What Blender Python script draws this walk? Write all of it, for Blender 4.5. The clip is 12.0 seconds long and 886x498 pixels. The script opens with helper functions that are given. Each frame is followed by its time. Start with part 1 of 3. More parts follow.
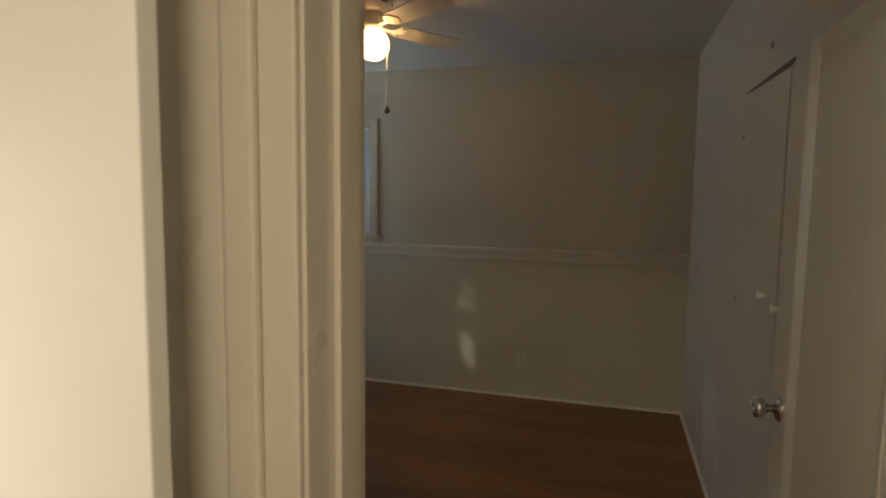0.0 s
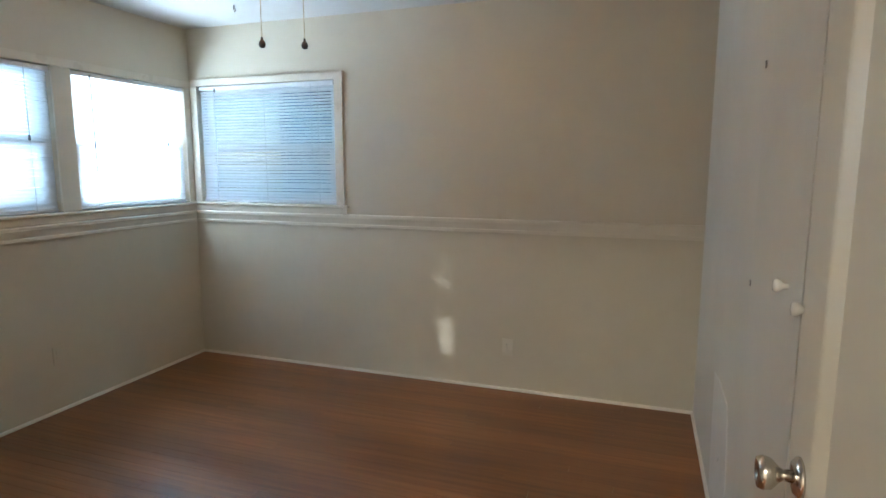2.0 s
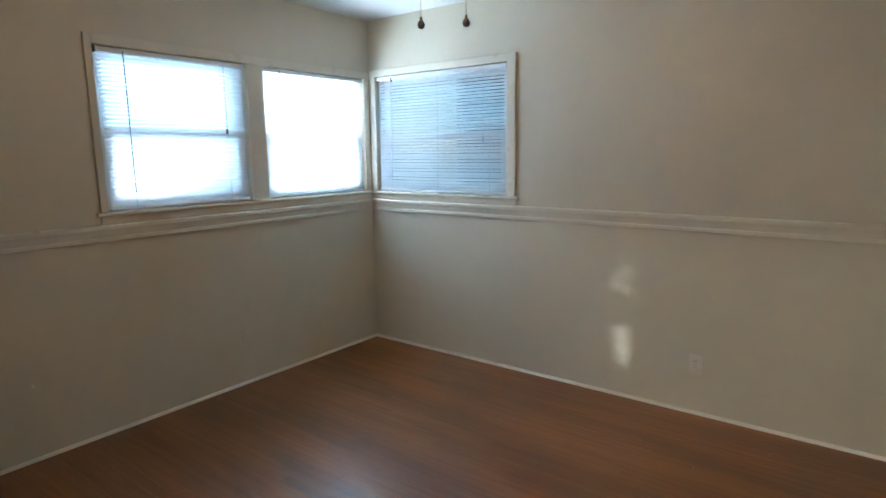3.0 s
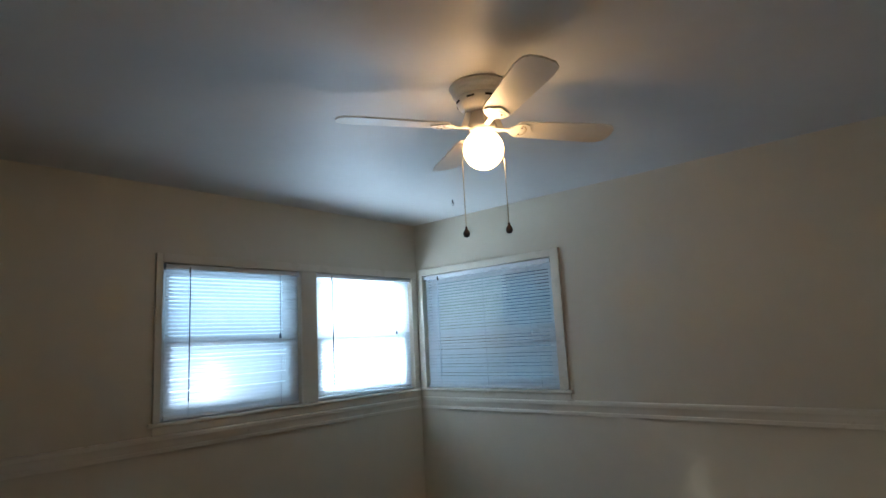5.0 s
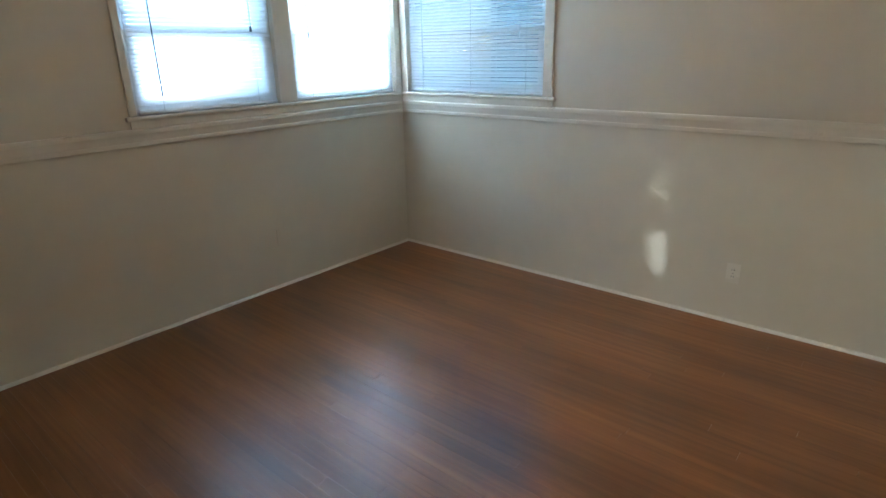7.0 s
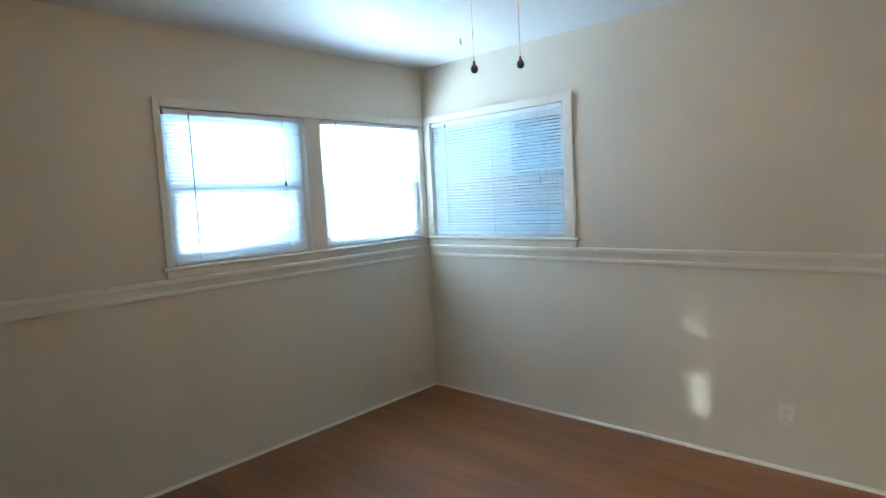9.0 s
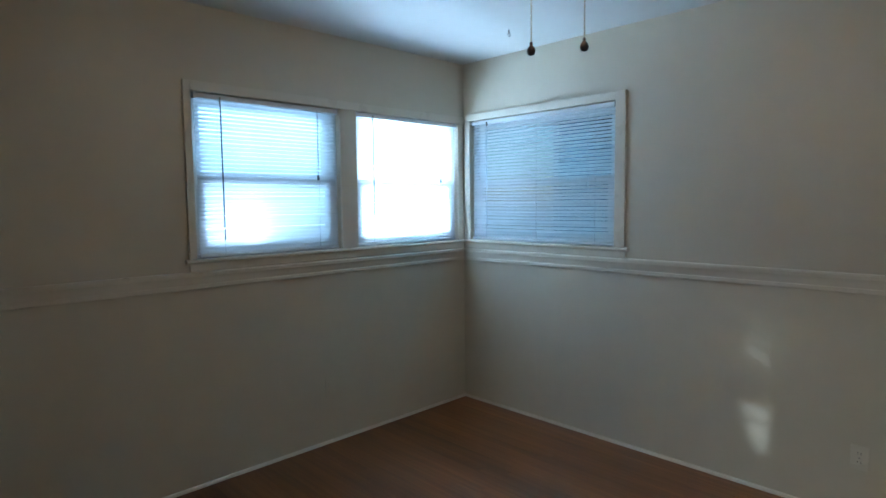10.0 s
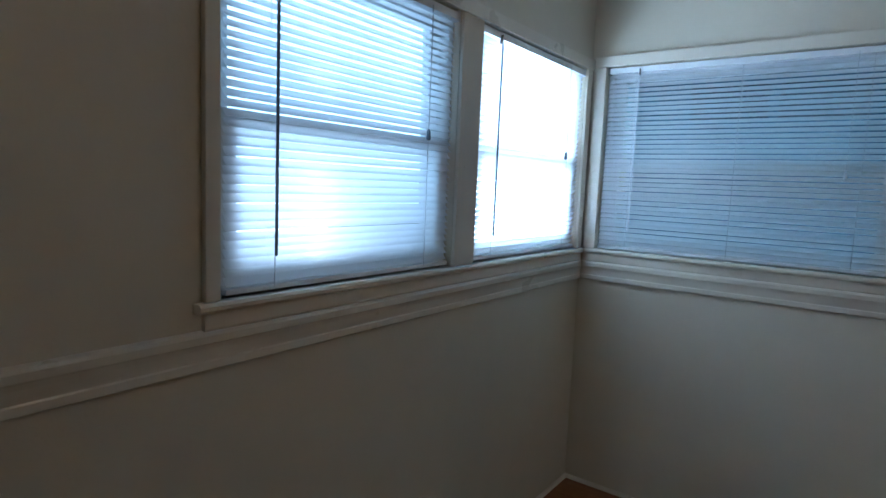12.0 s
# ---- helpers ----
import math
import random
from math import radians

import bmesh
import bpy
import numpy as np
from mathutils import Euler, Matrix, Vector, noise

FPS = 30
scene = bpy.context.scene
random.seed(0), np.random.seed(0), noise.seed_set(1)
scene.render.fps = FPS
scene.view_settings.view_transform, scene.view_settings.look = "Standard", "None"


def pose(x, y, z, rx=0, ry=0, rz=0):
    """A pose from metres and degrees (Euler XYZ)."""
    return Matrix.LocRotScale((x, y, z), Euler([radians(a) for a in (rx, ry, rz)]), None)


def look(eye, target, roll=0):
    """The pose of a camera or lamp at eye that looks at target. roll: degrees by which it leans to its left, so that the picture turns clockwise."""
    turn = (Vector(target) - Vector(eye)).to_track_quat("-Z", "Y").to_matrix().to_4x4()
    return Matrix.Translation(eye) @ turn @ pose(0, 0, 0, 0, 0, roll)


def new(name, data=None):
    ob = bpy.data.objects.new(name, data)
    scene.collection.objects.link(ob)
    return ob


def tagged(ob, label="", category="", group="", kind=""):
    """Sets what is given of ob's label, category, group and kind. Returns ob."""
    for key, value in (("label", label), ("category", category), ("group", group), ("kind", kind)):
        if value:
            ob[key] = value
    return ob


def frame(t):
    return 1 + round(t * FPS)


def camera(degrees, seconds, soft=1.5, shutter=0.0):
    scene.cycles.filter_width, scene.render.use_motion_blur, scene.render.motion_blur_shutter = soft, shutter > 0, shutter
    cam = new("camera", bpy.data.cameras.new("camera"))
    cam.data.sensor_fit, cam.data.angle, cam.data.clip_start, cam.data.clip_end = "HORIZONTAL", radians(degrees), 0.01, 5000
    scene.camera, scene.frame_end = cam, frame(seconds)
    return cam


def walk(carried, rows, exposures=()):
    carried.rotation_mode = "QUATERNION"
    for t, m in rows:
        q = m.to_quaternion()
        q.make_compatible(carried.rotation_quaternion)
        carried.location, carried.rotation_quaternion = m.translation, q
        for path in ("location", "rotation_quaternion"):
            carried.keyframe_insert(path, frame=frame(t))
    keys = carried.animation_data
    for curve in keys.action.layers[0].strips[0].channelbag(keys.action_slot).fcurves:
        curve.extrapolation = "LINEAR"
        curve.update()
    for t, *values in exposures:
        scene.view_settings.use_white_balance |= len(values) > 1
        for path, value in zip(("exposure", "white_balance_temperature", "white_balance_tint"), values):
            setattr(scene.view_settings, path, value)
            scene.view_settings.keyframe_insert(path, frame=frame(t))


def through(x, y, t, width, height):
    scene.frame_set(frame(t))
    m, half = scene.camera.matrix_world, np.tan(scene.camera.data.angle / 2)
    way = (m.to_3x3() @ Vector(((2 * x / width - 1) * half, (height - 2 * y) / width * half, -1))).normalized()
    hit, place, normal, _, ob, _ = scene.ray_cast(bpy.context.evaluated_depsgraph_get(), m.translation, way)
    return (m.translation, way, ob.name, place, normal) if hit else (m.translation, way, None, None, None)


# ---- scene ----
cam = camera(75, 12.0, soft=1.45, shutter=0.2)
PATH = [
    (0, (3.076, -4.254, 1.521), (2.520, -2.342, 1.333), 0.69),
    (0.5, (3.088, -4.117, 1.536), (2.830, -2.141, 1.365), 0.05),
    (1, (3.166, -3.954, 1.533), (2.875, -1.992, 1.273), 0.49),
    (1.5, (3.257, -3.778, 1.517), (2.694, -1.874, 1.273), 1.36),
    (2, (3.266, -3.585, 1.468), (2.615, -1.715, 1.182), 0.04),
    (2.5, (3.242, -3.469, 1.478), (2.335, -1.715, 1.162), -0.82),
    (3, (3.206, -3.315, 1.480), (2.015, -1.742, 1.151), -0.65),
    (3.5, (3.195, -3.305, 1.484), (1.898, -1.820, 1.150), -1.18),
    (3.7, (3.185, -3.305, 1.484), (1.874, -1.812, 1.256), -1.36),
    (5.3, (3.180, -3.300, 1.540), (1.883, -1.815, 1.876), -3.12),
    (5.5, (3.180, -3.305, 1.523), (1.874, -1.812, 1.779), -2.78),
    (6, (3.175, -3.310, 1.506), (1.863, -1.814, 1.302), -2.49),
    (6.5, (3.180, -3.290, 1.482), (1.921, -1.830, 0.952), -1.45),
    (6.7, (3.175, -3.280, 1.485), (1.949, -1.842, 0.831), -1.25),
    (8.3, (3.150, -3.265, 1.490), (1.885, -1.816, 0.942), -2.37),
    (8.5, (3.150, -3.265, 1.490), (1.847, -1.793, 1.121), -2.14),
    (9, (3.145, -3.250, 1.492), (1.794, -1.786, 1.312), -2.97),
    (9.5, (3.110, -3.185, 1.495), (1.737, -1.734, 1.398), -2.39),
    (10, (2.967, -3.116, 1.466), (1.540, -1.724, 1.306), -0.62),
    (10.5, (2.599, -2.959, 1.459), (1.112, -1.634, 1.277), 2.08),
    (11, (2.116, -2.835, 1.483), (0.607, -1.539, 1.276), 2.09),
    (11.5, (1.607, -2.811, 1.483), (0.215, -1.393, 1.257), 1.55),
    (12, (1.149, -2.689, 1.468), (-0.035, -1.092, 1.248), 2.44),
]
EXPOSURES = [(0.0, -0.4, 6700, 8), (0.5, 0.4, 6600, 8), (1.0, 0.9, 6300, 8), (1.5, 1.13, 6000, 8), (2.0, 1.15, 5800, 7), (2.5, 1.15, 5750, 7),
             (3.0, 1.1, 5700, 6), (3.7, 0.95, 5700, 6), (5.3, -0.1, 5550, 6), (6.0, -0.16, 5480, 5), (6.7, 0.75, 5400, 4), (8.3, 2.55, 5700, 5),
             (8.6, 2.0, 5550, 4), (9.0, 1.4, 5250, 3), (9.5, 0.65, 4980, 1), (10.0, 0.47, 4980, 1), (10.5, 0.44, 4940, 1), (11.0, 0.23, 4950, 3),
             (12.0, 0.0, 5120, 7)]
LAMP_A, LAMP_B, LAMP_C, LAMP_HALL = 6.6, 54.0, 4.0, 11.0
BULB, BULB_WATTS = 7.0, 5.4
TILT_A, TILT_B, TILT_C = -52, 52, -46
walk(cam, [(t, look(eye, target, roll)) for t, eye, target, roll in PATH], EXPOSURES)

# ---- world, sun, large lights ----
SUN_WAY = Vector((2.05, 1.67, -1.05)).normalized()
world = bpy.data.worlds.new("sky")
scene.world = world
world.use_nodes = True
wn = world.node_tree
wn.nodes.clear()
sky = wn.nodes.new("ShaderNodeTexSky")
sky.sky_type = "NISHITA"
sky.sun_disc = False
sky.sun_elevation = math.asin(-SUN_WAY.z)
sky.sun_rotation = math.atan2(-SUN_WAY.x, -SUN_WAY.y)
bg = wn.nodes.new("ShaderNodeBackground")
bg.inputs["Strength"].default_value = 0.12
wo = wn.nodes.new("ShaderNodeOutputWorld")
wn.links.new(sky.outputs[0], bg.inputs["Color"])
wn.links.new(bg.outputs[0], wo.inputs["Surface"])

sun = new("sun", bpy.data.lights.new("sun", "SUN"))
sun.data.energy = 3.6
sun.data.angle = radians(0.5)
sun.data.color = (1.0, 0.97, 0.92)
sun.matrix_world = look(-SUN_WAY * 20, (0, 0, 0))


def area_lamp(name, m, w, h, power, color, spread=180):
    ob = new(name, bpy.data.lights.new(name, "AREA"))
    ob.data.shape = "RECTANGLE"
    ob.data.size, ob.data.size_y, ob.data.energy, ob.data.color = w, h, power, color
    ob.data.spread = radians(spread)
    ob.matrix_world = m
    return ob


# lamps stand in for skylight at the windows; unseen fill lamps in the hall
area_lamp("daylight_fill", look((-0.22, -1.50, 1.68), (1, -1.50, 1.70)), 0.97, 0.70, LAMP_A, (0.56, 0.80, 1.0))
# ellipse lamps added to imitate the sun's glow low on this blind
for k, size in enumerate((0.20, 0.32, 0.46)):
    added_glow = area_lamp("daylight_fill", look((-0.185 - 0.008 * k, -1.70, 1.32), (1, -1.70, 1.48)), size, size * 0.9, LAMP_A * (0.08, 0.10, 0.11)[k], (0.80, 0.90, 1.0))
    added_glow.data.shape = "ELLIPSE"
area_lamp("daylight_fill", look((-0.22, -0.37, 1.6), (1, -0.37, 1.62)), 1.27, 0.84, LAMP_B, (0.74, 0.88, 1.0))
area_lamp("daylight_fill", look((0.65, 0.66, 2.44), (0.65, -0.1, 1.5)), 1.3, 0.4, LAMP_C, (0.02, 0.60, 1.0))
# unseen lamps added to brighten the hall; no window stands at its west end
area_lamp("hall_fill_side", look((1.68, -4.1, 0.95), (2.6, -3.5, 0.9)), 0.4, 1.4, LAMP_HALL * 0.7, (1.0, 0.91, 0.76))
area_lamp("hall_fill_above", look((3.1, -4.85, 2.43), (3.1, -4.85, 0)), 0.4, 0.4, LAMP_HALL * 2.7, (1.0, 0.88, 0.68))


# ---- materials ----
def material(name, color, rough=0.5, metal=0.0, vary=0.08, scale=3.0, fine=60.0, bump=0.1, bump_scale=120.0,
             dirt=None, spec=0.5, coat=0.0, object_vary=0.0):
    m = bpy.data.materials.new(name)
    m.use_nodes = True
    nt = m.node_tree
    n, l = nt.nodes, nt.links
    b = n["Principled BSDF"]
    geo = n.new("ShaderNodeNewGeometry")

    def tex(sc, detail=4.0):
        t = n.new("ShaderNodeTexNoise")
        t.inputs["Scale"].default_value = sc
        t.inputs["Detail"].default_value = detail
        l.new(geo.outputs["Position"], t.inputs["Vector"])
        return t

    big, small = tex(scale), tex(fine)
    mix = n.new("ShaderNodeMix")
    mix.data_type = "RGBA"
    d = dirt or tuple(c * (1 - 2.2 * vary) for c in color)
    mix.inputs[6].default_value = (*color, 1)
    mix.inputs[7].default_value = (*d, 1)
    ramp = n.new("ShaderNodeMapRange")
    ramp.inputs["From Min"].default_value, ramp.inputs["From Max"].default_value = 0.22, 0.78
    l.new(big.outputs["Fac"], ramp.inputs["Value"])
    l.new(ramp.outputs["Result"], mix.inputs[0])
    hsv = n.new("ShaderNodeHueSaturation")
    l.new(mix.outputs[2], hsv.inputs["Color"])
    val = n.new("ShaderNodeMapRange")
    val.inputs["To Min"].default_value, val.inputs["To Max"].default_value = 1 - vary, 1 + vary
    l.new(small.outputs["Fac"], val.inputs["Value"])
    last = val.outputs["Result"]
    if object_vary:
        info = n.new("ShaderNodeObjectInfo")
        r = n.new("ShaderNodeMapRange")
        r.inputs["To Min"].default_value, r.inputs["To Max"].default_value = 1 - object_vary, 1 + object_vary
        l.new(info.outputs["Random"], r.inputs["Value"])
        mul = n.new("ShaderNodeMath")
        mul.operation = "MULTIPLY"
        l.new(last, mul.inputs[0])
        l.new(r.outputs["Result"], mul.inputs[1])
        last = mul.outputs[0]
    l.new(last, hsv.inputs["Value"])
    l.new(hsv.outputs["Color"], b.inputs["Base Color"])
    rr = n.new("ShaderNodeMapRange")
    rr.inputs["To Min"].default_value, rr.inputs["To Max"].default_value = max(0.02, rough - 0.1), min(1, rough + 0.1)
    l.new(big.outputs["Fac"], rr.inputs["Value"])
    l.new(rr.outputs["Result"], b.inputs["Roughness"])
    b.inputs["Metallic"].default_value = metal
    b.inputs["Specular IOR Level"].default_value = spec
    b.inputs["Coat Weight"].default_value = coat
    if bump:
        bt = tex(bump_scale, 2.0)
        bp = n.new("ShaderNodeBump")
        bp.inputs["Strength"].default_value = bump
        bp.inputs["Distance"].default_value = 0.002
        l.new(bt.outputs["Fac"], bp.inputs["Height"])
        l.new(bp.outputs["Normal"], b.inputs["Normal"])
    return m


def wood_material(name):
    """Varnished strip oak: a tone for each board, long grain, dark flecks and worn gloss."""
    m = bpy.data.materials.new(name)
    m.use_nodes = True
    nt = m.node_tree
    n, l = nt.nodes, nt.links
    b = n["Principled BSDF"]
    geo, info = n.new("ShaderNodeNewGeometry"), n.new("ShaderNodeObjectInfo")
    shift = n.new("ShaderNodeVectorMath")
    shift.operation = "MULTIPLY_ADD"
    l.new(info.outputs["Random"], shift.inputs[0])
    shift.inputs[1].default_value = (17.0, 5.0, 3.0)
    l.new(geo.outputs["Position"], shift.inputs[2])
    mp = n.new("ShaderNodeMapping")
    mp.inputs["Scale"].default_value = (2.0, 46.0, 20.0)
    l.new(shift.outputs[0], mp.inputs["Vector"])
    grain = n.new("ShaderNodeTexNoise")
    grain.inputs["Scale"].default_value, grain.inputs["Detail"].default_value = 1.0, 6.0
    l.new(mp.outputs[0], grain.inputs["Vector"])
    ramp = n.new("ShaderNodeValToRGB")
    ramp.color_ramp.elements[0].position, ramp.color_ramp.elements[0].color = 0.25, (0.168, 0.062, 0.020, 1)
    ramp.color_ramp.elements[1].position, ramp.color_ramp.elements[1].color = 0.75, (0.258, 0.102, 0.032, 1)
    l.new(grain.outputs["Fac"], ramp.inputs["Fac"])
    stain = n.new("ShaderNodeTexNoise")
    stain.inputs["Scale"].default_value, stain.inputs["Detail"].default_value = 1.0, 2.5
    streak = n.new("ShaderNodeMapping")
    streak.inputs["Scale"].default_value = (0.6, 3.8, 1.0)
    l.new(geo.outputs["Position"], streak.inputs["Vector"])
    l.new(streak.outputs[0], stain.inputs["Vector"])
    val = n.new("ShaderNodeMath")
    val.operation = "MULTIPLY_ADD"
    l.new(info.outputs["Random"], val.inputs[0])
    val.inputs[1].default_value = 0.13
    l.new(stain.outputs["Fac"], val.inputs[2])
    hsv = n.new("ShaderNodeHueSaturation")
    l.new(ramp.outputs["Color"], hsv.inputs["Color"])
    mr = n.new("ShaderNodeMapRange")
    mr.inputs["From Min"].default_value, mr.inputs["From Max"].default_value = 0.3, 0.85
    mr.inputs["To Min"].default_value, mr.inputs["To Max"].default_value = 0.55, 1.38
    l.new(val.outputs[0], mr.inputs["Value"])
    l.new(mr.outputs["Result"], hsv.inputs["Value"])
    l.new(hsv.outputs["Color"], b.inputs["Base Color"])
    rr = n.new("ShaderNodeMapRange")
    rr.inputs["To Min"].default_value, rr.inputs["To Max"].default_value = 0.23, 0.42
    l.new(stain.outputs["Fac"], rr.inputs["Value"])
    l.new(rr.outputs["Result"], b.inputs["Roughness"])
    bp = n.new("ShaderNodeBump")
    bp.inputs["Strength"].default_value, bp.inputs["Distance"].default_value = 0.12, 0.001
    l.new(grain.outputs["Fac"], bp.inputs["Height"])
    wave = n.new("ShaderNodeBump")
    wave.inputs["Strength"].default_value, wave.inputs["Distance"].default_value = 0.5, 0.004
    l.new(stain.outputs["Fac"], wave.inputs["Height"])
    l.new(bp.outputs["Normal"], wave.inputs["Normal"])
    l.new(wave.outputs["Normal"], b.inputs["Normal"])
    return m


def slat_material(name, color, through):
    """Thin painted slats that let some light through."""
    m = material(name, color, 0.35, vary=0.04, scale=8, bump=0)
    n, l = m.node_tree.nodes, m.node_tree.links
    tr = n.new("ShaderNodeBsdfTranslucent")
    tr.inputs["Color"].default_value = (*color, 1)
    mix = n.new("ShaderNodeMixShader")
    mix.inputs[0].default_value = through
    l.new(n["Principled BSDF"].outputs[0], mix.inputs[1])
    l.new(tr.outputs[0], mix.inputs[2])
    l.new(mix.outputs[0], n["Material Output"].inputs["Surface"])
    return m


def glass_material(name):
    m = bpy.data.materials.new(name)
    m.use_nodes = True
    b = m.node_tree.nodes["Principled BSDF"]
    b.inputs["Base Color"].default_value = (0.95, 0.98, 0.98, 1)
    b.inputs["Transmission Weight"].default_value = 1.0
    b.inputs["Roughness"].default_value = 0.02
    b.inputs["IOR"].default_value = 1.45
    return m


def lamp_material(name, color, strength):
    m = bpy.data.materials.new(name)
    m.use_nodes = True
    b = m.node_tree.nodes["Principled BSDF"]
    b.inputs["Base Color"].default_value = (0.9, 0.88, 0.84, 1)
    b.inputs["Emission Color"].default_value = (*color, 1)
    b.inputs["Emission Strength"].default_value = strength
    clear = m.node_tree.nodes.new("ShaderNodeBsdfTransparent")
    mix = m.node_tree.nodes.new("ShaderNodeMixShader")
    mix.inputs[0].default_value = 0.5
    m.node_tree.links.new(clear.outputs[0], mix.inputs[1])
    m.node_tree.links.new(b.outputs[0], mix.inputs[2])
    m.node_tree.links.new(mix.outputs[0], m.node_tree.nodes["Material Output"].inputs["Surface"])
    return m


M_WALL = material("cream_wall_paint", (0.605, 0.55, 0.434), 0.42, vary=0.035, scale=1.3, fine=9, bump=0.22, bump_scale=90,
                  dirt=(0.555, 0.501, 0.39))
M_CLOSET_WALL = material("off_white_wall_paint", (0.61, 0.577, 0.495), 0.4, vary=0.03, scale=1.6, fine=12, bump=0.18, bump_scale=90)
M_CEILING = material("ceiling_paint", (0.62, 0.61, 0.58), 0.55, vary=0.03, scale=1.1, fine=14, bump=0.25, bump_scale=70)
M_TRIM = material("gloss_trim_paint", (0.66, 0.605, 0.495), 0.3, vary=0.03, scale=5, fine=40, bump=0.08, bump_scale=60)
M_SHOE = material("white_moulding_paint", (0.74, 0.69, 0.60), 0.35, vary=0.04, scale=5, fine=40, bump=0.08)
M_DOOR = material("door_paint", (0.60, 0.56, 0.465), 0.32, vary=0.03, scale=2.5, fine=20, bump=0.1, bump_scale=70)
M_CLOSET_DOOR = material("closet_door_paint", (0.61, 0.574, 0.49), 0.38, vary=0.03, scale=2.2, fine=20, bump=0.1, bump_scale=80)
M_HALL = material("hall_wall_paint", (0.80, 0.77, 0.70), 0.45, vary=0.03, scale=1.5, fine=12, bump=0.15, bump_scale=80)
M_LIGHT_PATCH = material("painted_light_patch", (0.72, 0.70, 0.64), 0.32, vary=0.03, scale=5, fine=30, bump=0.1)
M_WOOD = wood_material("varnished_oak")
M_SUB = material("dark_subfloor", (0.05, 0.025, 0.012), 0.8, vary=0.1)
M_SLAT = slat_material("blind_slat", (0.80, 0.82, 0.84), 0.54)
M_BLIND = material("blind_rail", (0.74, 0.76, 0.78), 0.35, vary=0.03, scale=8, bump=0)
M_CORD = material("blind_cord", (0.62, 0.64, 0.66), 0.8, vary=0.1, bump=0)
M_WAND = material("smoky_plastic_wand", (0.16, 0.2, 0.24), 0.2, vary=0.06, bump=0)
M_WAND_CLEAR = material("pale_plastic_wand", (0.7, 0.76, 0.8), 0.2, vary=0.06, bump=0)
M_SASH = material("white_sash_paint", (0.70, 0.72, 0.72), 0.4, vary=0.05, scale=6, bump=0.1)
M_GLASS = glass_material("window_glass")
M_CHROME = material("worn_chrome", (0.66, 0.63, 0.58), 0.2, 1.0, vary=0.08, scale=30, bump=0)
M_FAN = material("white_enamel", (0.80, 0.76, 0.68), 0.3, vary=0.03, scale=6, bump=0)
M_BLADE = material("white_laminate", (0.78, 0.73, 0.64), 0.4, vary=0.04, scale=7, fine=50, bump=0.06)
M_DARK = material("dark_slot", (0.03, 0.025, 0.02), 0.7, vary=0.1, bump=0)
M_BOB_AND_SHADE = material("bob_wood_and_gap_shade", (0.035, 0.02, 0.013), 0.3, vary=0.15, scale=30, bump=0)
M_BRASS = material("pull_chain", (0.62, 0.5, 0.32), 0.3, 1.0, vary=0.1, bump=0)
M_BULB = lamp_material("lit_opal_glass", (1.0, 0.57, 0.24), BULB)
M_PLATE = material("ivory_plastic", (0.645, 0.595, 0.49), 0.3, vary=0.02, bump=0)
M_STEEL = material("dull_steel", (0.3, 0.29, 0.27), 0.4, 1.0, vary=0.1, bump=0)
M_KNOB = material("white_china_knob", (0.82, 0.79, 0.72), 0.2, vary=0.03, bump=0)
# the neighbouring wall's shade is put into this dark blue-grey
M_SIDING_SHADE = material("siding_shade_blue_grey", (0.06, 0.15, 0.23), 0.7, vary=0.08, scale=2, fine=30, bump=0.3, bump_scale=40)
M_CORNER = material("grey_corner_board", (0.16, 0.24, 0.30), 0.6, vary=0.06, scale=3, fine=30, bump=0.2, bump_scale=40)
M_STUCCO = material("pale_stucco", (0.55, 0.55, 0.53), 0.85, vary=0.08, scale=2, fine=30, bump=0.5, bump_scale=40)
M_OUT_GLASS = material("dark_window", (0.05, 0.07, 0.09), 0.08, vary=0.1, bump=0)
M_ROOF = material("grey_shingle", (0.12, 0.11, 0.10), 0.9, vary=0.2, scale=4, fine=20, bump=0.5)
M_GROUND = material("dry_lawn", (0.24, 0.22, 0.12), 0.95, vary=0.2, scale=0.8, fine=14, bump=0.6, bump_scale=25)
M_LEAF = material("leaf", (0.06, 0.10, 0.035), 0.5, vary=0.2, scale=5, bump=0)
M_BARK = material("bark", (0.13, 0.09, 0.06), 0.9, vary=0.25, scale=12, bump=0.6)


# ---- mesh helpers ----
def box(bm, x0, x1, y0, y1, z0, z1, bevel=0.0):
    r = bmesh.ops.create_cube(bm, size=1.0)
    vs = r["verts"]
    for v in vs:
        v.co = Vector((x0 + (v.co.x + 0.5) * (x1 - x0), y0 + (v.co.y + 0.5) * (y1 - y0), z0 + (v.co.z + 0.5) * (z1 - z0)))
    if bevel:
        es = list({e for v in vs for e in v.link_edges})
        bmesh.ops.bevel(bm, geom=es, offset=bevel, segments=2, affect="EDGES", profile=0.6)
    return bm


def boxed(*a, bevel=0.0):
    return box(bmesh.new(), *a, bevel=bevel)


def lathe(profile, at=(0, 0, 0), axis="Z", segs=32):
    """A turned shape: (radius, height) pairs round an axis."""
    bm = bmesh.new()
    rings = []
    for r, h in profile:
        ring = []
        for i in range(segs):
            a = 2 * math.pi * i / segs
            p = Vector((r * math.cos(a), r * math.sin(a), h))
            if axis == "X":
                p = Vector((p.z, p.x, p.y))
            if axis == "Y":
                p = Vector((p.x, p.z, p.y))
            ring.append(bm.verts.new(p + Vector(at)))
        rings.append(ring)
    for a, b in zip(rings, rings[1:]):
        for i in range(segs):
            bm.faces.new((a[i], a[(i + 1) % segs], b[(i + 1) % segs], b[i]))
    for ring in (rings[0], rings[-1]):
        bm.faces.new(ring)
    bmesh.ops.recalc_face_normals(bm, faces=bm.faces)
    return bm


